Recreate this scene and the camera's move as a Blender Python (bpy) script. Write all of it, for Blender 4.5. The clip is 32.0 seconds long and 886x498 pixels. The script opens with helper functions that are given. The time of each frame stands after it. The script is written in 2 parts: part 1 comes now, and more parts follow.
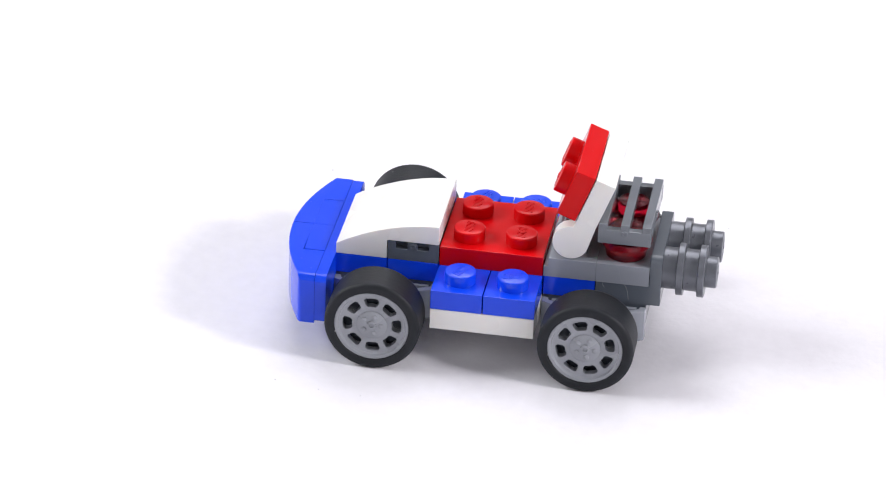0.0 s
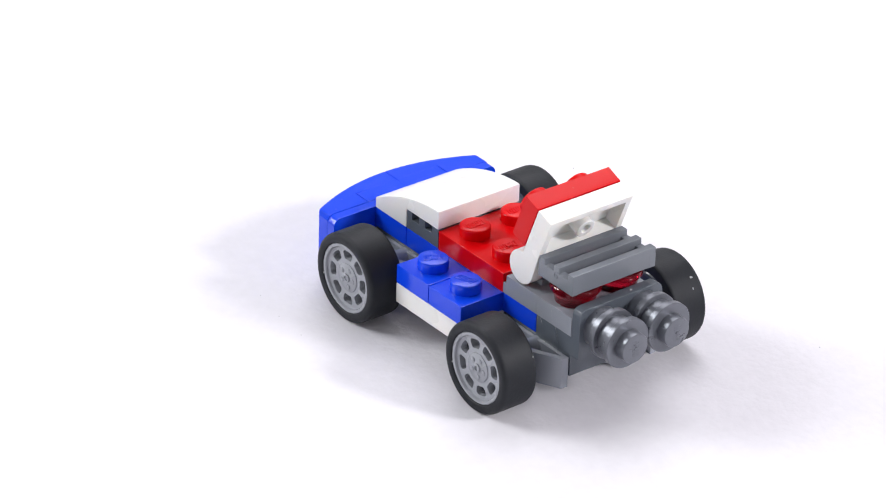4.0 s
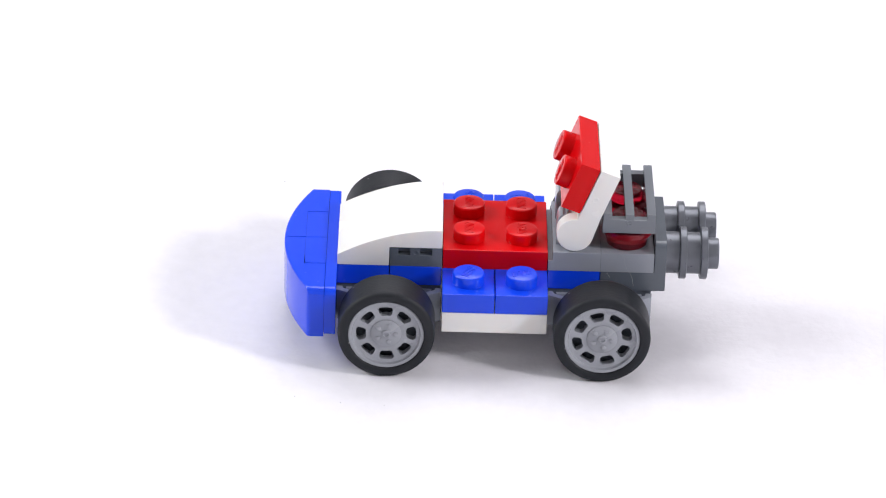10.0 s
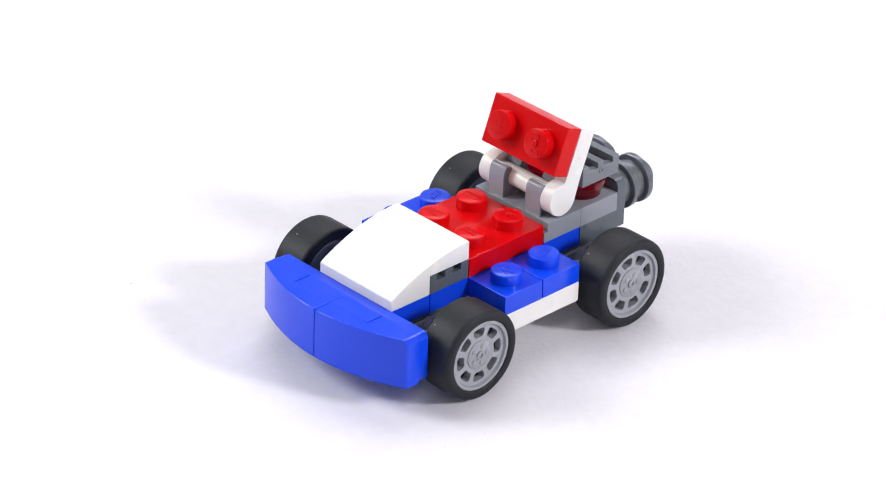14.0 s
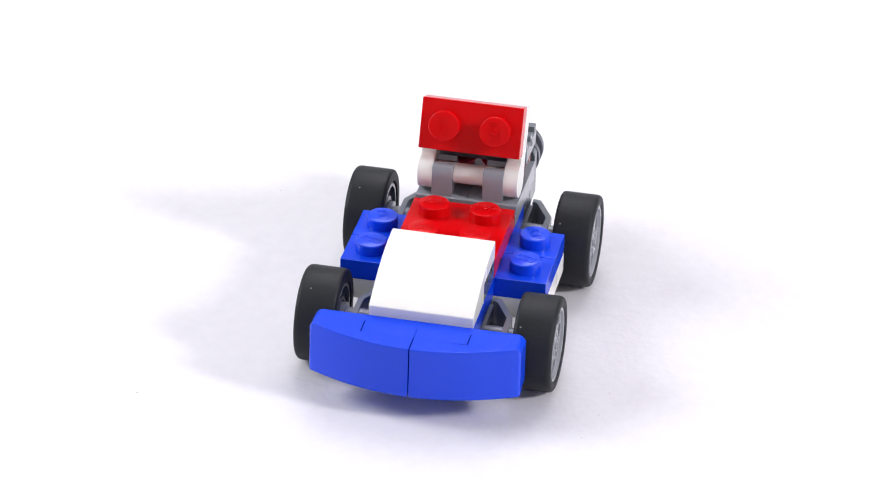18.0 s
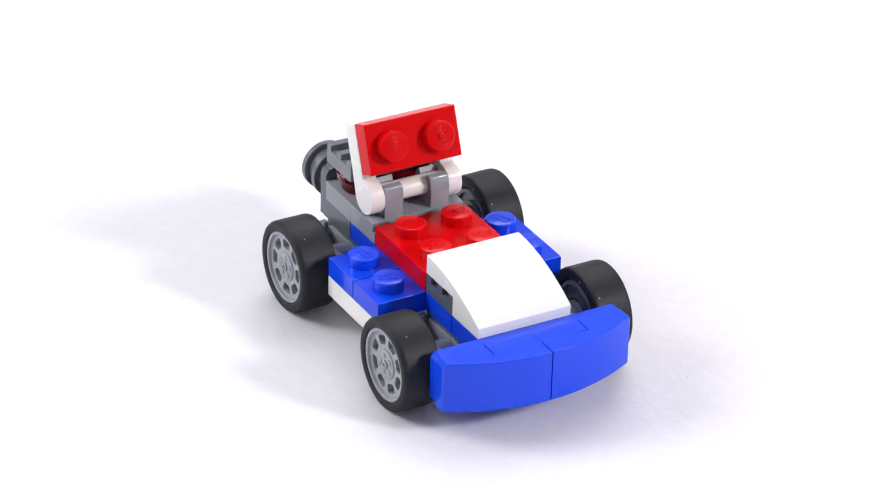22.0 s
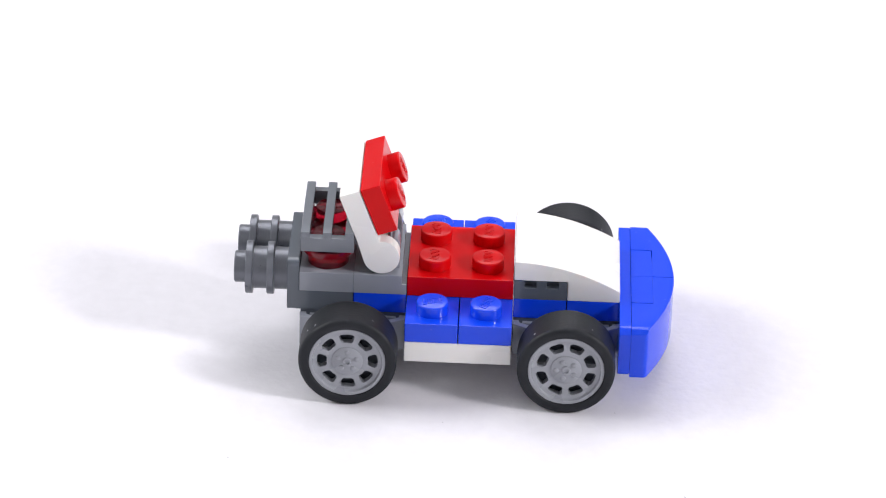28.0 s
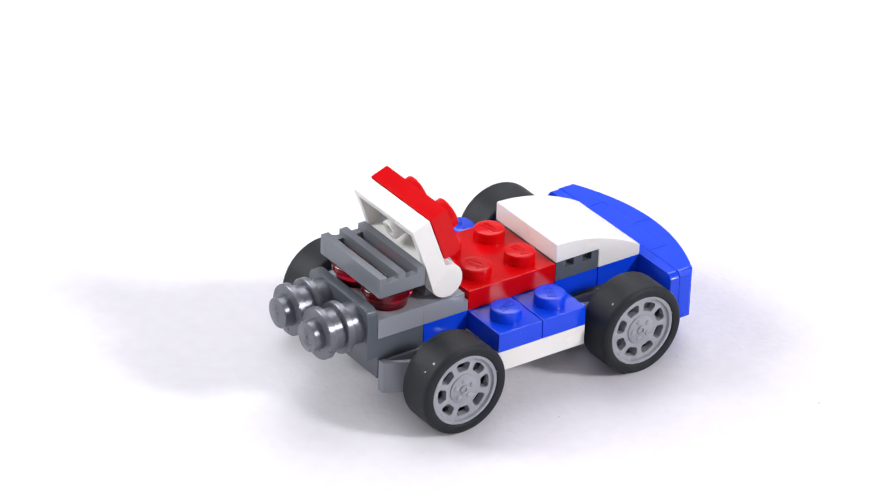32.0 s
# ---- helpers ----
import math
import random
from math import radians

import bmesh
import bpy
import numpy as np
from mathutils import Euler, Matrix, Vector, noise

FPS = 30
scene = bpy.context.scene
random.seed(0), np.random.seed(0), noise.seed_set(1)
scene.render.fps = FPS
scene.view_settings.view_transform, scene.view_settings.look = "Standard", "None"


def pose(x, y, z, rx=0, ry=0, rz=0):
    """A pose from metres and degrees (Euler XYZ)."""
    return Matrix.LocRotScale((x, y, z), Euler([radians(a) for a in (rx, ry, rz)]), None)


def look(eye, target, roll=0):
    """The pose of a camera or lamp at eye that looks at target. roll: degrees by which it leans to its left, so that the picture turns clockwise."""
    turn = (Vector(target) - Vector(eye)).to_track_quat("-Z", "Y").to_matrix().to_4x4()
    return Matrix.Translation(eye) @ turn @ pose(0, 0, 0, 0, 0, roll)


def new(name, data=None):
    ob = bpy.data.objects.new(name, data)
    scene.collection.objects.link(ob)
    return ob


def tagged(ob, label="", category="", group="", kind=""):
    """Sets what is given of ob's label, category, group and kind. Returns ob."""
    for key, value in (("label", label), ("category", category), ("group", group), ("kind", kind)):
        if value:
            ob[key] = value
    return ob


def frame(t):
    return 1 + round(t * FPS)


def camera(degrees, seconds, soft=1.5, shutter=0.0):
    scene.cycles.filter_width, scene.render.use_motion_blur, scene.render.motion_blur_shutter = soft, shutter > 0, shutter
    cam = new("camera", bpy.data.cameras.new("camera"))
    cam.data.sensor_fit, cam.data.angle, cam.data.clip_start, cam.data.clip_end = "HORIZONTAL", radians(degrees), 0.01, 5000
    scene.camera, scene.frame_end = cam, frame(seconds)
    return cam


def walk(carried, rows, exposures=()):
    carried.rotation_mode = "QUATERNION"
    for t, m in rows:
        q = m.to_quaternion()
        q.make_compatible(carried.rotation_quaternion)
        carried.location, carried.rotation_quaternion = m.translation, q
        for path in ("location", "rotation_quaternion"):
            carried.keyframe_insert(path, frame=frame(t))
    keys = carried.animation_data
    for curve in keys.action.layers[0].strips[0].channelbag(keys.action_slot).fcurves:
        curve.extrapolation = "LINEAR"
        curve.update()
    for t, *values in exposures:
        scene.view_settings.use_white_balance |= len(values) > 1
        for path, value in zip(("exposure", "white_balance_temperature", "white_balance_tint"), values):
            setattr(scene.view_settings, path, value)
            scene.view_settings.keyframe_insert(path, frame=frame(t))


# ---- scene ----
# ---- camera: fixed on its stand, long lens ----
LENS = 13.133
EYE = Vector((0.0, -0.50986, 0.30361))
YAW, PITCH, LEAN = 0.612, -29.602, 1.814
OFF = (-0.00247, -0.00438)
cam = camera(LENS, 32.0, soft=1.08)
_y, _p = radians(YAW), radians(PITCH)
AIM = EYE + Vector((-math.sin(_y) * math.cos(_p), math.cos(_y) * math.cos(_p), math.sin(_p)))
walk(cam, [(0.0, look(EYE, AIM, LEAN)), (32.0, look(EYE, AIM, LEAN))])

# ---- how far the turntable has been turned: seconds, degrees ----
TURNS = [
    (0, -188.17), (0.5, -193.37), (1, -199.67), (1.5, -207.49), (2, -211.59), (2.5, -218.26),
    (3, -223.49), (3.5, -227.45), (4, -230.75), (4.5, -232.90), (5, -232.55), (5.5, -229.26),
    (6, -223.09), (6.5, -217.01), (7, -212.35), (7.5, -207.11), (8, -201.31), (8.5, -195.48),
    (9, -190.67), (9.5, -185.35), (10, -178.81), (10.5, -171.51), (11, -165.58), (11.5, -159.43),
    (12, -154.27), (12.5, -149.69), (13, -144.75), (13.5, -139.50), (14, -134.85), (14.5, -129.44),
    (16.5, -114.11), (17, -109.35), (17.5, -105.11), (18, -100.41), (18.5, -95.78), (19, -91.86),
    (19.4, -88.14), (19.5, -87.11), (20, -80.00), (20.5, -75.12), (21, -69.80), (21.5, -62.92),
    (22, -59.28), (22.5, -54.63), (23, -50.76), (23.5, -46.89), (24, -41.62), (24.5, -36.98),
    (25, -32.03), (25.5, -27.11), (27.5, -6.41), (28, -0.43), (28.3, 2.01), (28.5, 3.29),
    (29, 6.81), (29.5, 12.22), (30, 16.34), (30.5, 21.50), (31, 26.49), (31.5, 30.51),
    (32, 35.85),
]

# ---- light: one studio lamp from the side, soft lamps at the other side and overhead, an added fill behind the camera ----
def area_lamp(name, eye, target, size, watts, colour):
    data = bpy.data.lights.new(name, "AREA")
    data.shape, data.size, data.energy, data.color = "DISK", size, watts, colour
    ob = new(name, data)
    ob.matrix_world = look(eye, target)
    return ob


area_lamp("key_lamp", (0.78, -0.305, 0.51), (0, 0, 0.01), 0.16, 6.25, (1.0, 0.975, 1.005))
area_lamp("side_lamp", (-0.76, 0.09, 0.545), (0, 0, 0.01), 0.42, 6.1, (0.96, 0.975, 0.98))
# added fill, no such lamp known: lifts faces turned to the camera
area_lamp("front_fill", (-0.1, -1.25, 1.3), (0, 0, 0), 0.9, 0.9, (1.0, 0.98, 0.97))
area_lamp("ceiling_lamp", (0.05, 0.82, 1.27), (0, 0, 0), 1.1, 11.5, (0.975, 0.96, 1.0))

world = bpy.data.worlds.new("room_light")
world.use_nodes = True
world.node_tree.nodes["Background"].inputs[0].default_value = (0.9, 0.93, 1.0, 1)
world.node_tree.nodes["Background"].inputs[1].default_value = 0.3
scene.world = world
scene.view_settings.exposure = 0.0


# ---- materials ----
def material(name, colour, rough=0.3, metal=0.0, spec=0.5, grain=0.0, grain_size=900.0, tone=0.05, trans=0.0, ior=1.5,
             dust=0.0, scuff=0.0, wide_size=120.0, wave=0.0, flecks=0.2, deep=0.0):
    """A moulded surface: base colour with slight uneven tone, fine relief, roughness that varies, a little dust."""
    m = bpy.data.materials.new(name)
    m.use_nodes = True
    n, l = m.node_tree.nodes, m.node_tree.links
    b = n["Principled BSDF"]
    b.inputs["Metallic"].default_value = metal
    b.inputs["Specular IOR Level"].default_value = spec
    b.inputs["IOR"].default_value = ior
    b.inputs["Transmission Weight"].default_value = trans
    # light that sinks a little into pale plastic
    b.inputs["Subsurface Weight"].default_value = deep
    b.inputs["Subsurface Scale"].default_value = 0.001
    b.inputs["Subsurface Radius"].default_value = (1.0, 0.8, 0.6)
    co = n.new("ShaderNodeTexCoord")
    wide = n.new("ShaderNodeTexNoise")
    wide.inputs["Scale"].default_value, wide.inputs["Detail"].default_value = wide_size, 3
    fine = n.new("ShaderNodeTexNoise")
    fine.inputs["Scale"].default_value, fine.inputs["Detail"].default_value = grain_size, 4
    for t in (wide, fine):
        l.new(co.outputs["Object"], t.inputs["Vector"])
    mix = n.new("ShaderNodeMix")
    mix.data_type = "RGBA"
    mix.inputs["A"].default_value = (*[max(0.0, c * (1 - tone)) for c in colour], 1)
    mix.inputs["B"].default_value = (*[min(1.0, c * (1 + tone)) for c in colour], 1)
    l.new(wide.outputs["Fac"], mix.inputs["Factor"])
    out = mix.outputs["Result"]
    if dust:
        vo = n.new("ShaderNodeTexVoronoi")
        vo.inputs["Scale"].default_value = 520
        l.new(co.outputs["Object"], vo.inputs["Vector"])
        lim = n.new("ShaderNodeMapRange")
        lim.inputs["From Min"].default_value, lim.inputs["From Max"].default_value = 0.05, 0.11
        lim.inputs["To Min"].default_value, lim.inputs["To Max"].default_value = 1.0, 0.0
        l.new(vo.outputs["Distance"], lim.inputs["Value"])
        pick = n.new("ShaderNodeMath")
        pick.operation = "GREATER_THAN"
        pick.inputs[1].default_value = 1 - flecks
        sep = n.new("ShaderNodeSeparateColor")
        l.new(vo.outputs["Color"], sep.inputs["Color"])
        l.new(sep.outputs["Red"], pick.inputs[0])
        mul = n.new("ShaderNodeMath")
        mul.operation = "MULTIPLY"
        l.new(lim.outputs["Result"], mul.inputs[0])
        l.new(pick.outputs[0], mul.inputs[1])
        amt = n.new("ShaderNodeMath")
        amt.operation = "MULTIPLY"
        amt.inputs[1].default_value = dust
        l.new(mul.outputs[0], amt.inputs[0])
        mix2 = n.new("ShaderNodeMix")
        mix2.data_type = "RGBA"
        mix2.inputs["B"].default_value = (0.5, 0.5, 0.5, 1)
        l.new(out, mix2.inputs["A"])
        l.new(amt.outputs[0], mix2.inputs["Factor"])
        out = mix2.outputs["Result"]
    l.new(out, b.inputs["Base Color"])
    rr = n.new("ShaderNodeMapRange")
    rr.inputs["To Min"].default_value, rr.inputs["To Max"].default_value = rough * 0.8, rough * 1.25 + scuff
    l.new(wide.outputs["Fac"], rr.inputs["Value"])
    l.new(rr.outputs["Result"], b.inputs["Roughness"])
    if grain:
        bump = n.new("ShaderNodeBump")
        bump.inputs["Strength"].default_value, bump.inputs["Distance"].default_value = grain, 0.0001
        l.new(fine.outputs["Fac"], bump.inputs["Height"])
        l.new(bump.outputs["Normal"], b.inputs["Normal"])
        if wave:
            # flat faces that sank a little in the mould
            swell = n.new("ShaderNodeTexNoise")
            swell.inputs["Scale"].default_value, swell.inputs["Detail"].default_value = 110.0, 1
            l.new(co.outputs["Object"], swell.inputs["Vector"])
            low = n.new("ShaderNodeBump")
            low.inputs["Strength"].default_value, low.inputs["Distance"].default_value = 1.0, wave
            l.new(swell.outputs["Fac"], low.inputs["Height"])
            l.new(low.outputs["Normal"], bump.inputs["Normal"])
    return m


BLUE = material("blue_plastic", (0.004, 0.057, 0.75), 0.14, spec=0.36, grain=0.02, tone=0.03, dust=0.04, wave=0.00006)
RED = material("red_plastic", (0.61, 0.002, 0.004), 0.14, spec=0.16, grain=0.02, tone=0.03, dust=0.04, wave=0.00004)
WHITE = material("white_plastic", (0.795, 0.785, 0.762), 0.26, spec=0.3, grain=0.02, tone=0.02, deep=0.25)
GREY = material("mid_grey_plastic", (0.276, 0.293, 0.332), 0.16, grain=0.03, tone=0.04, dust=0.06)
DARK = material("dark_grey_plastic", (0.100, 0.115, 0.138), 0.18, grain=0.03, tone=0.04, dust=0.08)
RIM = material("light_grey_plastic", (0.295, 0.307, 0.336), 0.26, grain=0.03, tone=0.03)
COVER = material("cover_grey_plastic", (0.165, 0.18, 0.204), 0.18, grain=0.03, tone=0.04, dust=0.06, wave=0.0001)
SILVER = material("silver_grey_plastic", (0.148, 0.157, 0.18), 0.29, metal=0.40, grain=0.18, grain_size=2600, tone=0.10, wide_size=700.0)
RUBBER = material("black_rubber", (0.0098, 0.0115, 0.0155), 0.50, spec=0.31, grain=0.4, grain_size=2200, tone=0.35, dust=0.85, scuff=0.08, flecks=0.55)
CLEAR_RED = material("clear_red_plastic", (0.52, 0.008, 0.028), 0.09, trans=0.84, ior=1.45, tone=0.02)
PAPER = material("white_paper", (0.757, 0.743, 0.785), 0.75, spec=0.2, grain=0.9, grain_size=900, tone=0.05, wide_size=420.0)
WALL = material("white_wall_paint", (0.74, 0.74, 0.74), 0.7, spec=0.3, grain=0.2, grain_size=300, tone=0.03)
FLUFF = material("pale_dust", (0.6, 0.6, 0.62), 0.8, tone=0.2)
CRUMB = material("grey_dust", (0.33, 0.33, 0.34), 0.8, tone=0.2)

# ---- mesh helpers: millimetres in, metres out ----
MM = 0.001


def part(name, bm, mat, parent=None, label="", smooth=36):
    """Links a bmesh, drawn in millimetres, as one mesh object under a thing or under a part."""
    bmesh.ops.scale(bm, vec=(MM, MM, MM), verts=bm.verts)
    bmesh.ops.recalc_face_normals(bm, faces=bm.faces)
    me = bpy.data.meshes.new(name)
    bm.to_mesh(me)
    bm.free()
    me.materials.append(mat)
    me.shade_smooth()
    me.set_sharp_from_angle(angle=radians(smooth))
    ob = new(name, me)
    even = ob.modifiers.new("even_normals", "WEIGHTED_NORMAL")
    even.weight, even.keep_sharp = 100, True
    if parent:
        ob.parent = parent
    return tagged(ob, label)


def soften(bm, width, segments=2, least=30):
    """Rounds the sharp edges."""
    edges = [e for e in bm.edges if len(e.link_faces) == 2 and e.calc_face_angle() > radians(least)]
    bmesh.ops.bevel(bm, geom=edges, offset=width, segments=segments, affect="EDGES", profile=0.5, clamp_overlap=True)


def block(x0, x1, y0, y1, z0, z1, r=0.14, gap=0.06):
    bm = bmesh.new()
    bmesh.ops.create_cube(bm, size=1)
    for v in bm.verts:
        v.co = Vector((x1 - gap if v.co.x > 0 else x0 + gap, y1 - gap if v.co.y > 0 else y0 + gap, z1 if v.co.z > 0 else z0))
    if r:
        soften(bm, r)
    return bm


def add(bm, other):
    """Joins another bmesh into bm."""
    me = bpy.data.meshes.new("tmp")
    other.to_mesh(me)
    other.free()
    bm.from_mesh(me)
    bpy.data.meshes.remove(me)
    return bm


def moved(bm, m):
    bmesh.ops.transform(bm, matrix=m, verts=bm.verts)
    return bm


def prism(outline, a0, a1, axis="y", r=0.14):
    """A closed outline drawn in the plane across the axis, drawn out from a0 to a1."""
    put = {"y": lambda p, a: (p[0], a, p[1]), "z": lambda p, a: (p[0], p[1], a), "x": lambda p, a: (a, p[0], p[1])}[axis]
    bm = bmesh.new()
    near, far = [bm.verts.new(put(p, a0)) for p in outline], [bm.verts.new(put(p, a1)) for p in outline]
    n = len(outline)
    bm.faces.new(near)
    bm.faces.new(far[::-1])
    for i in range(n):
        bm.faces.new((near[i], far[i], far[(i + 1) % n], near[(i + 1) % n]))
    bmesh.ops.recalc_face_normals(bm, faces=bm.faces)
    if r:
        soften(bm, r)
    return bm


def lathe(profile, steps=40, close=False):
    """Turns (radius, height) pairs round the z axis."""
    bm = bmesh.new()
    rings = []
    for rad, h in profile:
        if rad < 1e-6:
            rings.append([bm.verts.new((0, 0, h))])
        else:
            rings.append([bm.verts.new((rad * math.cos(2 * math.pi * k / steps), rad * math.sin(2 * math.pi * k / steps), h)) for k in range(steps)])
    pairs = list(zip(rings, rings[1:])) + ([(rings[-1], rings[0])] if close else [])
    for a, b in pairs:
        for k in range(steps):
            j = (k + 1) % steps
            if len(a) == 1 and len(b) > 1:
                bm.faces.new((a[0], b[j], b[k]))
            elif len(b) == 1 and len(a) > 1:
                bm.faces.new((a[k], a[j], b[0]))
            elif len(a) > 1:
                bm.faces.new((a[k], a[j], b[j], b[k]))
    return bm


def worn_mark(h, size=1.0):
    """A faint raised row of four plain slanting boxes, hollow inside."""
    bm = bmesh.new()
    for x in (-1.24, -0.42, 0.40, 1.22):
        for x0, x1, y0, y1 in ((-0.3, -0.12, -0.7, 0.7), (0.14, 0.3, -0.66, 0.66), (-0.3, 0.3, -0.72, -0.54), (-0.3, 0.3, 0.54, 0.72)):
            add(bm, block(x + x0, x + x1, y0, y1, h - 0.03, h + 0.082, r=0.05, gap=0))
    for v in bm.verts:
        v.co.x += 0.2 * v.co.y
        v.co.xy *= size
    return bm


def stud_mesh(h=1.75, dot=False, turn=0.0):
    """A round stud with a worn raised mark on top."""
    bm = lathe([(2.4, -0.05), (2.4, h - 0.26), (2.365, h - 0.12), (2.28, h - 0.03), (2.15, h), (0, h)], 40)
    add(bm, worn_mark(h))
    if dot:
        add(bm, lathe([(0.52, h - 0.02), (0.5, h + 0.16), (0.4, h + 0.22), (0.2, h + 0.22), (0.15, h + 0.15), (0, h + 0.15)], 20))
    return moved(bm, Matrix.Rotation(radians(turn), 4, "Z"))


def stud(parent, mat, m, dot=False, turn=0.0):
    return part("stud", moved(stud_mesh(dot=dot, turn=turn), m), mat, parent)


def at(x, y, z):
    return Matrix.Translation((x, y, z))


# levels of the plates, and the wheels
Z1, Z2, Z3, Z4, Z5 = 6.4, 9.6, 12.8, 16.0, 19.2
AXLE, WHEEL_Z = 16.2, 7.45
SAG = 0.15  # the cross plates are not quite pressed home

# ---- setting: a white table top, a turntable with white paper, and plain room walls added out of view ----
def sheet(name, x0, x1, y0, y1, z0, z1, mat, label, category):
    return tagged(part(name, block(x0, x1, y0, y1, z0, z1, r=0, gap=0), mat), label, category, kind="structure")


sheet("ground", -1500, 1500, -1500, 1500, -60, -14, PAPER, "seamless white paper covering the whole table", "table top")
# unseen walls and ceiling, added to bounce the lamps' light and fill reflections
sheet("bounce_wall_north", -1500, 1500, 1500, 1560, -60, 1800, WALL, "plain white painted wall, unseen, added for bounced light", "wall")
sheet("bounce_wall_south", -1500, 1500, -1560, -1500, -60, 1800, WALL, "plain white painted wall, unseen, added for bounced light", "wall")
sheet("bounce_wall_east", 1500, 1560, -1560, 1560, -60, 1800, WALL, "plain white painted wall, unseen, added for bounced light", "wall")
sheet("bounce_wall_west", -1560, -1500, -1560, 1560, -60, 1800, WALL, "plain white painted wall, unseen, added for bounced light", "wall")
sheet("ceiling", -1560, 1560, -1560, 1560, 1800, 1850, WALL, "plain white painted ceiling, unseen, added for bounced light", "ceiling")


def make_turntable():
    table = tagged(new("turntable"), "round turntable covered with clean white paper", "turntable")
    part("platter", lathe([(0, -13.9), (176, -13.9), (178, -12), (178, -2.2), (176, -0.5), (0, -0.5)], 128), WHITE, table, "round white platter")
    part("paper_cover", lathe([(0, -0.45), (180, -0.45), (180.1, -0.2), (180, 0), (0, 0)], 128), PAPER, table, "matt white paper disc")
    rng = random.Random(4)
    # specks of dust lying on the paper, one of them dark
    spots = [(31.3, -45.2, 0.13, CRUMB), (-4.2, -27.7, 0.12, FLUFF), (-35.0, -39.7, 0.14, FLUFF), (13.7, 23.3, 0.11, FLUFF),
             (20.2, 22.8, 0.12, FLUFF), (27.1, 21.4, 0.13, FLUFF), (21.3, -23.1, 0.09, CRUMB)]
    for x, y, r, mat in spots:
        bm = bmesh.new()
        bmesh.ops.create_icosphere(bm, subdivisions=1, radius=r)
        for v in bm.verts:
            v.co = v.co * rng.uniform(0.7, 1.2)
            v.co.z = max(v.co.z * 0.6 + r * 0.4, 0.0)
        part("dust_speck", moved(bm, at(x, y, 0.0)), mat, table, "tiny grey speck of dust")
    return table


# ---- the toy car, nose along +x ----
def make_car():
    car = tagged(new("toy_car"), "toy racing car of blue, white, red and grey plastic bricks", "toy car")

    # chassis
    askew = Matrix.Rotation(radians(0.3), 4, "X")
    part("floor_plate", moved(block(-8, 8, -16, 16, Z1 - 0.3, Z2 - SAG), askew), WHITE, car, "white plastic plate across the chassis")
    for x0, turn in ((-8, 20), (0, 70)):
        plate = part("wing_plate", moved(block(x0, x0 + 8, -16, 16, Z2 - SAG, Z3 - SAG), askew), BLUE, car, "glossy blue plate laid across")
        for y in (-12, 12):
            stud(plate, BLUE, askew @ at(x0 + 4, y, Z3 - SAG), turn=turn + 180 * (y > 0))
    for cx in (AXLE - 0.2, -AXLE + 0.2):
        holder = part("axle_holder", block(cx - 7.9, cx + 7.9, -7.72, 7.72, Z1 - 0.6, Z2, gap=0), DARK, car, "dark grey plate with axle frames")
        for s in (-1, 1):
            arm = axle_arm(cx, s)
            y0, y1 = sorted((s * 7.6, s * 8.3))
            add(arm, block(cx - 6.5, cx + 6.5, y0, y1, 6.0, 8.9, r=0.05, gap=0))
            part("axle_arm", arm, GREY, holder, "open trapezoid arm beside the wheel")
            pin = lathe([(0, 0), (1.6, 0), (1.6, 5.4), (2.3, 5.5), (2.3, 6.2), (0, 6.2)], 24)
            part("axle_pin", moved(pin, at(cx + math.copysign(0.2, cx), s * 7.6, WHEEL_Z) @ Matrix.Rotation(radians(-90 * s), 4, "X")), GREY, holder)
    part("deck_plate", block(8, 16, -8, 8, Z2, Z3), BLUE, car, "short blue plate")
    part("deck_plate", block(-16, -8, -8, 8, Z2, Z3), BLUE, car, "short blue plate")

    # bumper
    bracket = part("bumper_bracket", block(16, 24, -8, 8, Z2, Z3), BLUE, car, "blue angle bracket carrying the bumper")
    outline = [(-15.95, 5.4), (-15.4, 4.95), (15.4, 4.95), (15.95, 5.4), (15.95, 12.05), (15.5, 12.7), (14.9, 13.0), (-14.9, 13.0), (-15.5, 12.7), (-15.95, 12.05)]
    part("bracket_face", prism(outline, 23.9, 25.65, "x", 0.09), BLUE, bracket)
    for s in (-1, 1):
        curve = [(32.2 - (16 * k / 14) ** 2 / 61.0, s * (16 * k / 14 if k else 0.085)) for k in range(15)]
        curve[-1:] = [(28.27, s * 15.55), (28.06, s * 15.8), (27.8, s * 15.93), (27.5, s * 15.95)]
        plan = curve + [(25.67, s * 15.95), (25.67, s * 8.09), (28.95, s * 8.09), (28.93, s * 0.08)]
        half = prism(plan, 4.82, 13.05, "z", 0)
        # the outer top corner is rounded off
        for y, z, lean in ((15.05, 13.05, 24), (15.55, 12.8, 58)):
            ends = bmesh.ops.bisect_plane(half, geom=half.verts[:] + half.edges[:] + half.faces[:], plane_co=(0, s * y, z),
                                          plane_no=(0, s * math.sin(radians(lean)), math.cos(radians(lean))), clear_outer=True)
            bmesh.ops.contextual_create(half, geom=[e for e in ends["geom_cut"] if isinstance(e, bmesh.types.BMEdge)])
        brow = [e for e in half.edges if min(v.co.z for v in e.verts) > 13.0 and min(v.co.x for v in e.verts) > 28.3
                and max(v.co.x - 28.97 + v.co.y ** 2 for v in e.verts) > 1 and max(f.normal.x for f in e.link_faces) > 0.4]
        bmesh.ops.bevel(half, geom=brow, offset=0.34, segments=3, affect="EDGES", profile=0.5, clamp_overlap=True)
        soften(half, 0.05)
        half = part("bumper_half", half, BLUE, car, "curved glossy blue bumper brick")
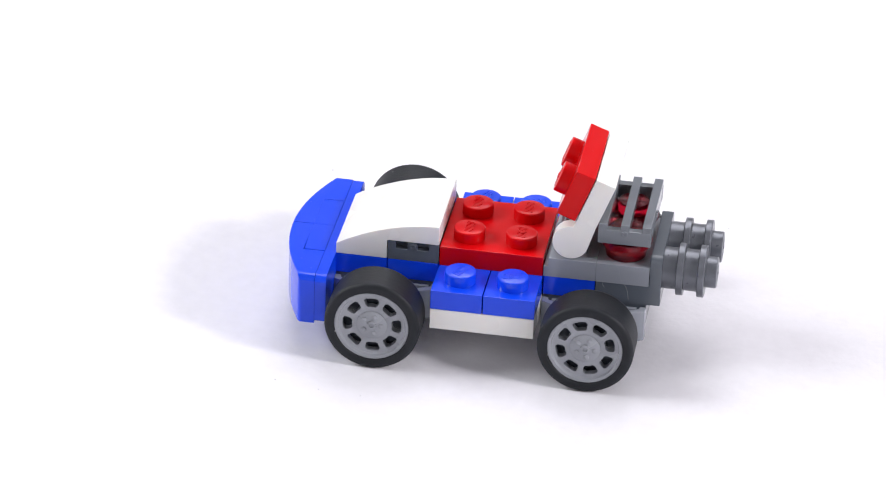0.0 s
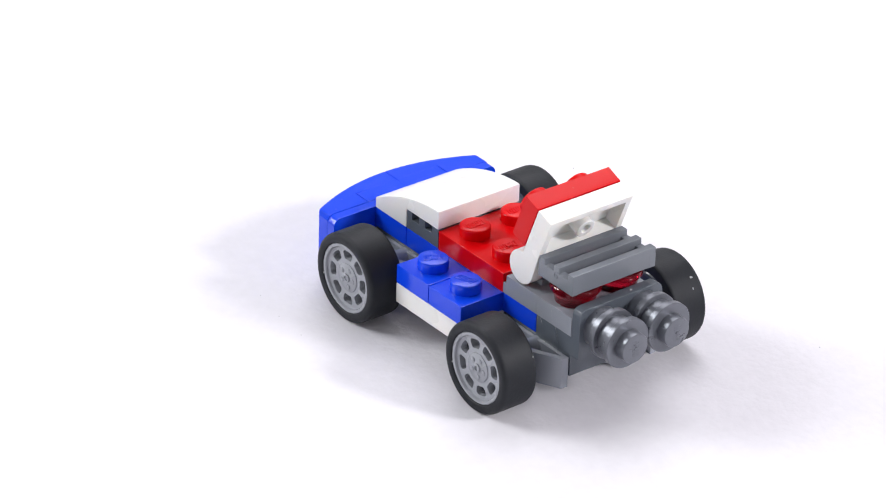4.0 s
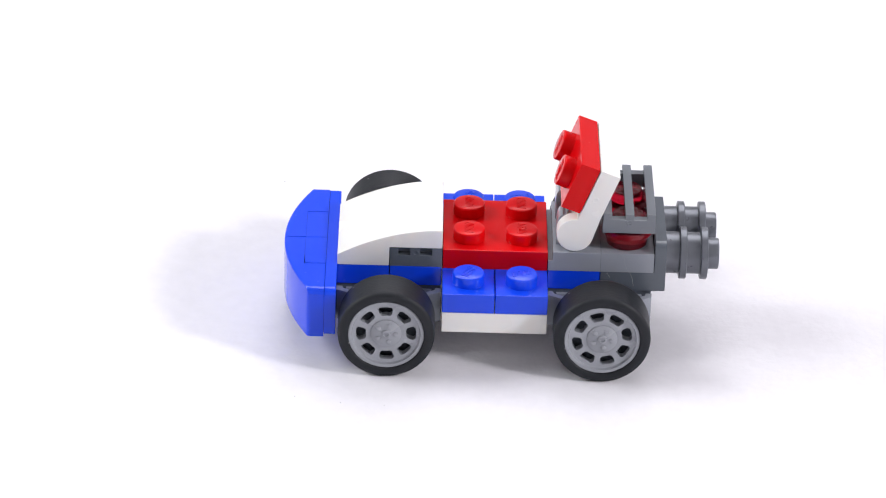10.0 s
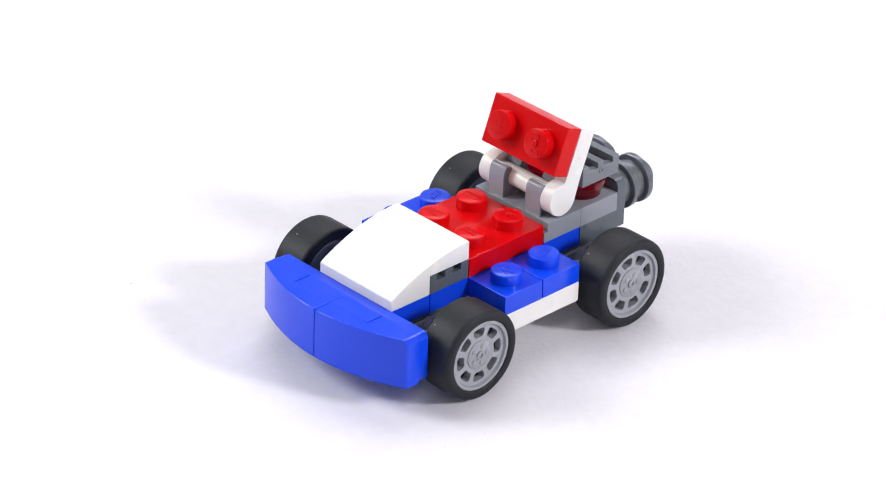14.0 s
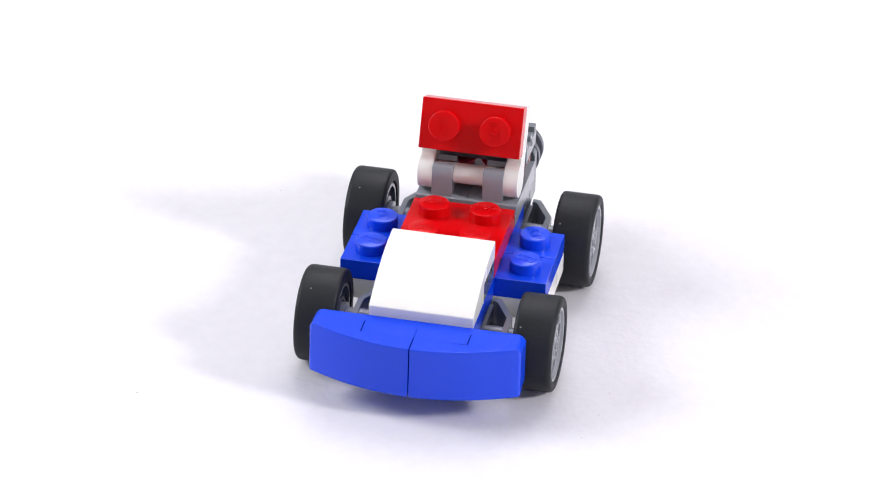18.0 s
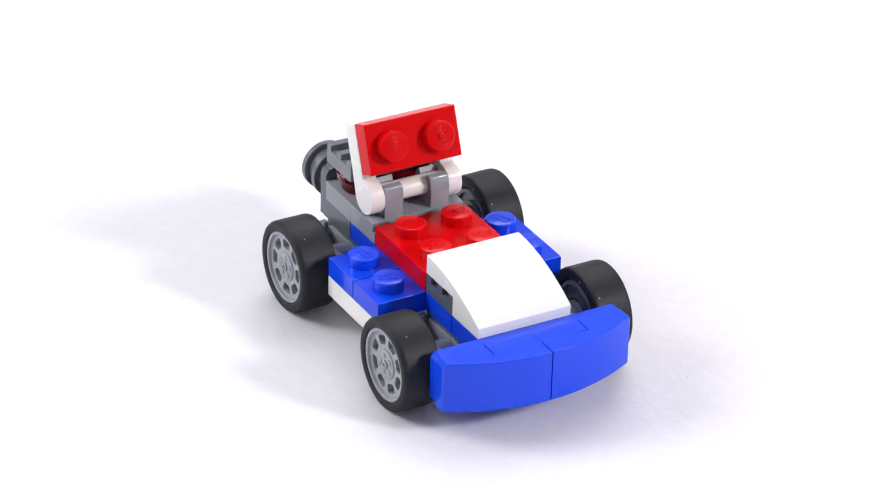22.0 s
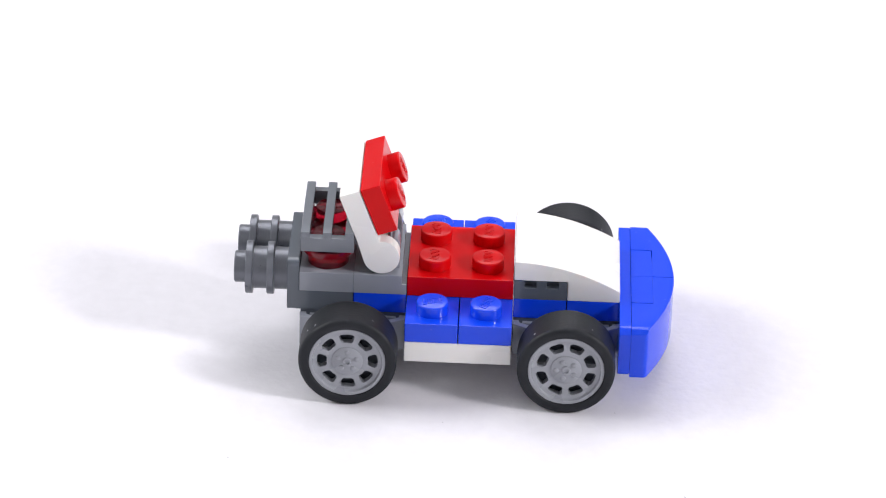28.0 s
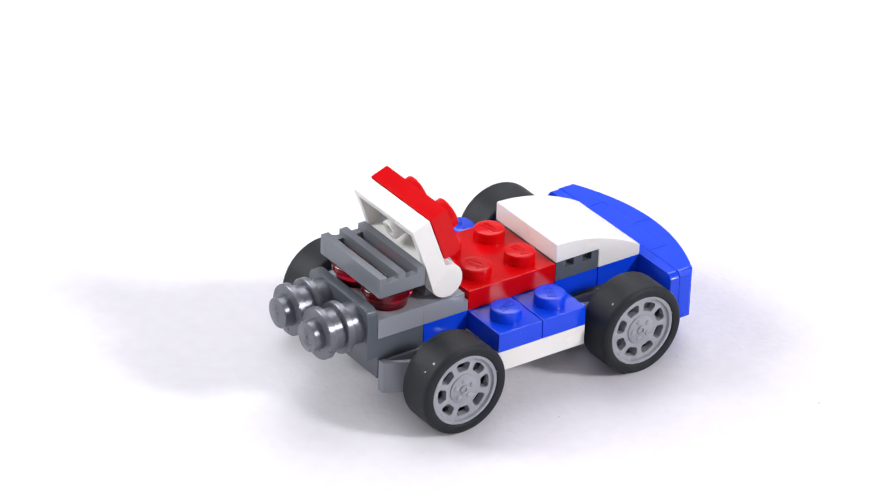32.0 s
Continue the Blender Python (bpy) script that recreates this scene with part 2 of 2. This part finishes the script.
        # plate let into its back; its joint opens towards the outer corner
        inset = [(25.67, s * 0.025), (28.925, s * 0.025), (28.925, s * 4.6), (28.92 if s < 0 else 28.8, s * 7.93), (25.67, s * 7.93)]
        part("bumper_insert", prism(inset, 4.85, 13.045, "z", 0.02), BLUE, half)

    # bonnet
    arc = [(8 + 16 * k / 16, 12.8 + 6.35 - (16 * k / 16) ** 2 / 56.5) for k in range(17)]
    arc[0], arc[-1] = (8.05, arc[0][1]), (23.93, arc[-1][1])
    part("bonnet", prism(arc + [(23.93, Z3 + 0.02), (16.06, Z3 + 0.02), (16.06, Z4), (8.05, Z4)], -7.93, 7.93, "y", 0.16), WHITE, car, "curved white bonnet brick")
    comb = [(8.06, Z3 + 0.02), (15.96, Z3 + 0.02), (15.96, Z4 - 0.03), (14.7, Z4 - 0.03), (14.7, 14.75), (12.9, 14.75), (12.9, Z4 - 0.03),
            (11.4, Z4 - 0.03), (11.4, 14.75), (9.6, 14.75), (9.6, Z4 - 0.03), (8.06, Z4 - 0.03)]
    grille = prism(comb, -7.9, 7.9, "y", 0.07)
    add(grille, block(8.1, 15.92, -6.75, 6.75, Z3 + 0.05, Z4 - 0.06, r=0, gap=0))
    mark = lathe([(0.22, 0.0), (0.3, 0.07), (0.46, 0.07), (0.52, -0.05)], 20)
    add(grille, moved(mark, at(12.1, 7.9, 15.2) @ Matrix.Rotation(radians(-90), 4, "X")))
    part("grille_insert", grille, DARK, car, "dark grey slotted plate under the bonnet")

    # seat
    seat = part("seat", block(-8, 8, -8, 8, Z3 - SAG, Z4 - 0.08), RED, car, "glossy red square plate with four studs")
    for x, y, dot in ((4, 4, True), (4, -4, False), (-4, 4, True), (-4, -4, False)):
        stud(seat, RED, at(x, y, Z4 - 0.08), dot=dot and x < 0, turn=90)
    for y0 in (-8, 0):
        plate = block(-16, -8.74, y0, y0 + 8, Z3, Z4, r=0.06, gap=0.006)
        # stepped front edge towards the seat
        add(plate, block(-9.2, -8.03, y0, y0 + 8, Z3 - 0.01, 14.55, r=0.06, gap=0.01))
        base = part("clip_plate", plate, GREY, car, "grey plate with an upright clip")
        y, c = y0 + 4, (-11.9, 19.0)
        jaws = []
        # open ring, gap at the top
        for a in range(60, -241, -15):
            jaws.append((c[0] + 2.5 * math.cos(radians(a)), max(c[1] + 2.5 * math.sin(radians(a)), Z4 - 0.05)))
        inner = [(c[0] + 1.62 * math.cos(radians(a)), c[1] + 1.62 * math.sin(radians(a))) for a in range(-240, 61, 15)]
        bm = prism(jaws + inner, y - 1.6, y + 1.6, "y", 0.0)
        add(bm, block(-14.2, -9.6, y - 1.6, y + 1.6, Z4 - 0.05, 17.0, r=0.1, gap=0))
        jaw = [(-10.3, Z4 - 0.05), (-9.2, Z4 - 0.05), (-9.17, 19.2), (-9.3, 20.3), (-9.6, 20.95), (-10.05, 21.2), (-10.5, 21.0), (-10.45, 20.4), (-10.3, 19.5)]
        add(bm, prism(jaw, y - 1.6, y + 1.6, "y", 0.12))
        part("clip", bm, GREY, base)

    # backrest, leaning back on its bar
    lean = Matrix.Translation((-11.9, 0, 18.95)) @ Matrix.Rotation(radians(-20.6), 4, "Y")
    back = part("backrest", moved(hollow_plate(), lean), WHITE, car, "white plate with a round bar, leaning back")
    tube = lathe([(1.62, 0), (1.62, 2.4), (1.5, 2.5), (0.9, 2.5), (0.8, 2.4), (0.8, 0.8), (0, 0.8)], 28)
    part("tube", moved(tube, lean @ at(-0.1, 0, 7.7) @ Matrix.Rotation(radians(-90), 4, "Y")), WHITE, back)
    for s in (-1, 1):
        arm = [(0.68, 3.95), (0.68, 2.66)] + [(2.75 * math.sin(radians(a)), 2.75 * math.cos(radians(a))) for a in range(30, 271, 12)] + [(-2.5, 3.95)]
        y0, y1 = sorted((s * 5.55, s * 7.92))
        bm = moved(prism(arm, y0, y1, "y", 0.16), lean)
        if s > 0:
            ring = lathe([(0.3, 0.0), (0.34, 0.05), (0.5, 0.05), (0.55, -0.05)], 20)
            add(bm, moved(ring, at(-14.75, 7.9, 25.05) @ Matrix.Rotation(radians(-90), 4, "X")))
        part("arm", bm, WHITE, back)
    bar = lathe([(0, -5.6), (1.58, -5.6), (1.58, 5.6), (0, 5.6)], 32)
    part("bar", moved(bar, lean @ Matrix.Rotation(radians(90), 4, "X")), WHITE, back)
    head = part("headrest", moved(block(0.74, 3.94, -8, 8, 3.72, 11.68), lean), RED, car, "glossy red plate with two studs facing forward")
    for y, dot in ((-4, False), (4, True)):
        stud(head, RED, lean @ at(3.94, y, 7.7) @ Matrix.Rotation(radians(90), 4, "Y"), dot=dot, turn=12)

    # engine: slatted cover over two clear red round plates
    plate = part("rear_plate", block(-24.1, -16, -8, 8, Z3, Z4, r=0.06, gap=0.006), GREY, car, "grey plate above the rear bracket")
    fibre = bmesh.new()
    strands = [[(-17.1, 14.1), (-17.25, 13.4), (-17.05, 12.5), (-17.5, 11.9)], [(-19.45, 15.6), (-19.6, 14.5), (-20.02, 13.35), (-20.6, 12.5), (-20.89, 11.9), (-21.0, 11.2), (-21.15, 10.4)]]
    for (x0, z0), (x1, z1) in [pair for line in strands for pair in zip(line, line[1:])]:
        run = Vector((x1 - x0, 0, z1 - z0))
        m = at(x0, 7.98, z0) @ run.to_track_quat("Z", "Y").to_matrix().to_4x4()
        add(fibre, moved(lathe([(0.022, 0), (0.022, run.length)], 6), m))
    part("fibre", fibre, RIM, plate, "thin pale fibre clinging to the side")
    for y in (-4, 4):
        puck = lathe([(0, Z4), (2.9, Z4), (3.08, Z4 + 0.14), (3.2, Z4 + 0.9), (3.4, Z4 + 1.5), (3.8, Z4 + 2.05), (3.92, Z4 + 2.3), (3.92, Z5 - 0.12), (3.8, Z5), (2.4, Z5), (2.4, Z5 + 1.6), (2.3, Z5 + 1.7), (0, Z5 + 1.7)], 40)
        part("engine_light", moved(puck, at(-20, y, 0)), CLEAR_RED, car, "clear red round plate")
    cover = part("engine_cover", block(-24.0, -16.0, -8.0, -6.7, 19.55, 21.9, gap=0), COVER, car, "grey slatted cover")
    part("end_wall", block(-24.0, -16.0, 6.7, 8.0, 19.55, 21.9, gap=0), COVER, cover)
    for x0, z0 in ((-23.96, 19.57), (-20.7, 20.9), (-17.37, 19.57)):
        bm = block(x0, x0 + 1.33, -7.95, 7.95, z0, 22.85, r=0.12, gap=0)
        if z0 > 20:
            # round mould mark on its end
            ring = lathe([(0.2, -0.02), (0.27, 0.13), (0.46, 0.13), (0.56, -0.02)], 20)
            add(bm, moved(ring, at(-20.03, 7.98, 21.4) @ Matrix.Rotation(radians(-90), 4, "X")))
        part("slat", bm, COVER, cover)

    # rear bracket and exhausts
    face = [(-7.95, 9.62), (7.95, 9.62), (7.95, 16.8), (7.6, 17.55), (6.9, 17.9), (-6.9, 17.9), (-7.6, 17.55), (-7.95, 16.8)]
    rear = prism(face, -25.95, -24.15, "x", 0.13)
    add(rear, block(-24.6, -16, -8, 8, Z2, Z3, r=0.05))
    part("rear_bracket", rear, DARK, car, "dark grey angle bracket")
    for y in (-4, 4):
        pipe = part("exhaust_pipe", moved(pipe_ring(True), at(-29.15, y, 14.3) @ Matrix.Rotation(radians(-90), 4, "Y")), SILVER, car, "silver-grey ribbed exhaust pipe")
        part("pipe_ring", moved(pipe_ring(False), at(-25.95, y, 14.3) @ Matrix.Rotation(radians(-90), 4, "Y")), SILVER, pipe)

    # wheels
    for x, s, turn in ((AXLE, -1, 23), (AXLE, 1, 91.7), (-AXLE, -1, 1.8), (-AXLE, 1, 13.5)):
        hub = tagged(new("wheel"), "", "")
        hub.parent = car
        hub.location = Vector((x, s * 19.4, WHEEL_Z)) * MM
        hub.rotation_euler = (radians(-90 * s), 0, 0)
        part("tyre", tyre_mesh(), RUBBER, hub, "smooth black rubber tyre", smooth=50)
        inner = lathe([(5.3, -2.7), (5.3, -5.6), (5.1, -5.75), (4.6, -5.75), (4.5, -5.2), (3.2, -5.0), (3.1, -5.5), (2.5, -5.6), (2.4, -4.6), (0, -4.6)], 40)
        add(inner, lathe([(5.25, -2.6), (0, -2.6)], 40))
        part("inner_hub", inner, DARK, hub, "dark grey back of the rim")
        if x < 0 and s < 0:
            # two nicks in the tread
            for a, h in ((131.9, -1.15), (145.4, -1.77)):
                bm = block(-0.11, 0.12, -0.16, 0.15, -0.02, 0.04, r=0.03, gap=0)
                m = Matrix.Rotation(radians(a), 4, "Z") @ at(7.29, 0, h) @ Matrix.Rotation(radians(90), 4, "Y")
                part("nick", moved(bm, m), RIM, hub, "tiny pale nick in the tread")
        part("rim", moved(rim_mesh(), Matrix.Rotation(radians(turn), 4, "Z")), RIM, hub, "light grey eight-spoke rim", smooth=40)
    return car


def axle_arm(cx, s):
    """Open box beside the chassis that narrows towards the wheel."""
    outer = [(-8.0, 8.05), (-7.9, 9.3), (-2.9, 11.9), (2.9, 11.9), (7.9, 9.3), (8.0, 8.05)]
    inner = [(-7.0, 8.05), (-6.9, 8.75), (-2.5, 11.0), (2.5, 11.0), (6.9, 8.75), (7.0, 8.05)]
    bm = bmesh.new()
    rows = []
    for pts, z in ((outer, 4.15), (outer, 9.3), (inner, 9.3), (inner, 5.2)):
        rows.append([bm.verts.new((cx + x, s * y, z)) for x, y in pts])
    for a, b in zip(rows, rows[1:]):
        for k in range(5):
            bm.faces.new((a[k], a[k + 1], b[k + 1], b[k]))
    bm.faces.new(rows[0])
    bm.faces.new(rows[3])
    for k in (0, 5):
        bm.faces.new([r[k] for r in rows])
    bmesh.ops.recalc_face_normals(bm, faces=bm.faces)
    soften(bm, 0.12)
    return bm


def hollow_plate():
    """Upright plate, closed in front, hollow behind."""
    bm = bmesh.new()
    bmesh.ops.create_cube(bm, size=1)
    for v in bm.verts:
        v.co = Vector((0.68 if v.co.x > 0 else -2.5, 7.92 if v.co.y > 0 else -7.92, 11.66 if v.co.z > 0 else 3.74))
    backs = [f for f in bm.faces if f.normal.x < -0.9]
    bmesh.ops.inset_region(bm, faces=backs, thickness=1.5)
    bmesh.ops.inset_region(bm, faces=backs, thickness=0.3)
    for v in backs[0].verts:
        v.co.x += 2.3
    soften(bm, 0.15)
    return bm


def pipe_ring(tip):
    prof = [(0, 0), (3.2, 0), (3.2, 2.0), (3.9, 2.1), (4.0, 2.2), (4.0, 3.05), (3.9, 3.16)]
    prof += [(2.4, 3.18), (2.4, 4.7), (2.33, 4.85), (2.2, 4.92), (0, 4.92)] if tip else [(0, 3.18)]
    bm = lathe(prof, 44)
    if tip:
        add(bm, worn_mark(4.885, 0.85))
        add(bm, lathe([(0.3, 4.9), (0.26, 5.05), (0, 5.08)], 12))
    return bm


def tyre_mesh():
    """Smooth slick tyre; outer face at z = 0, round the z axis."""
    prof = [(5.2, -1.0), (5.66, -0.15), (5.75, 0.12), (5.95, 0.2), (6.5, 0.26), (6.92, 0.18), (7.14, 0.0), (7.25, -0.22), (7.3, -0.6), (7.3, -5.2), (7.27, -5.5),
            (7.17, -5.74), (6.95, -5.88), (5.6, -5.9), (5.2, -5.2)]
    bm = lathe(prof, 72, close=True)
    return bm


def rim_mesh():
    """Eight-spoke rim: a pierced face with depth, a raised lip, a hub with five bolts."""
    radii = [2.3, 3.05, 3.3, 3.75, 4.25, 4.52, 4.85, 5.05, 5.2, 5.62, 5.74]
    lift = [-0.55, -0.5, -0.5, -0.5, -0.5, -0.5, -0.5, -0.45, -0.05, 0.0, -0.12]
    half = [9, 10.5, 15.2, 16.0, 15.8, 11.5, 10, 9, 9, 9, 9]
    bm = bmesh.new()
    rings = []
    for rad, z, h in zip(radii, lift, half):
        ring = []
        for k in range(8):
            for a in (-22.5, -h, -h / 2, 0, h / 2, h):
                w = radians(45 * k + a)
                ring.append(bm.verts.new((rad * math.cos(w), rad * math.sin(w), z)))
        rings.append(ring)
    n = len(rings[0])
    for i in range(len(rings) - 1):
        for k in range(n):
            if 1 <= i <= 4 and k % 6 in (1, 2, 3, 4):
                continue
            j = (k + 1) % n
            bm.faces.new((rings[i][k], rings[i][j], rings[i + 1][j], rings[i + 1][k]))
    # depth behind the face
    rim = [e for e in bm.edges if e.is_boundary]
    ret = bmesh.ops.extrude_edge_only(bm, edges=rim)
    for v in [g for g in ret["geom"] if isinstance(g, bmesh.types.BMVert)]:
        v.co.z -= 1.2
    add(bm, lathe([(0, -0.33), (2.2, -0.33), (2.32, -0.42), (2.34, -0.9)], 40))
    add(bm, lathe([(0.72, -0.36), (0.7, -0.12), (0.6, -0.05), (0.38, -0.05), (0.32, -0.27), (0, -0.27)], 20))
    for k in range(5):
        a = radians(72 * k + 15)
        add(bm, moved(lathe([(0.42, -0.36), (0.4, -0.24), (0.33, -0.19), (0, -0.18)], 16), at(1.46 * math.cos(a), 1.46 * math.sin(a), 0)))
    return bm


def placed(turn, off=(0.0, 0.0), rise=0.0):
    """The pose of what stands on the turntable, turned by so many degrees."""
    c, s = math.cos(radians(turn)), math.sin(radians(turn))
    return pose(c * off[0] - s * off[1], s * off[0] + c * off[1], rise, 0, 0, turn)


turntable = make_turntable()
toy_car = make_car()


def motions():
    walk(turntable, [(t, placed(a, rise=0.00015)) for t, a in TURNS])
    walk(toy_car, [(t, placed(a, OFF)) for t, a in TURNS])


motions()
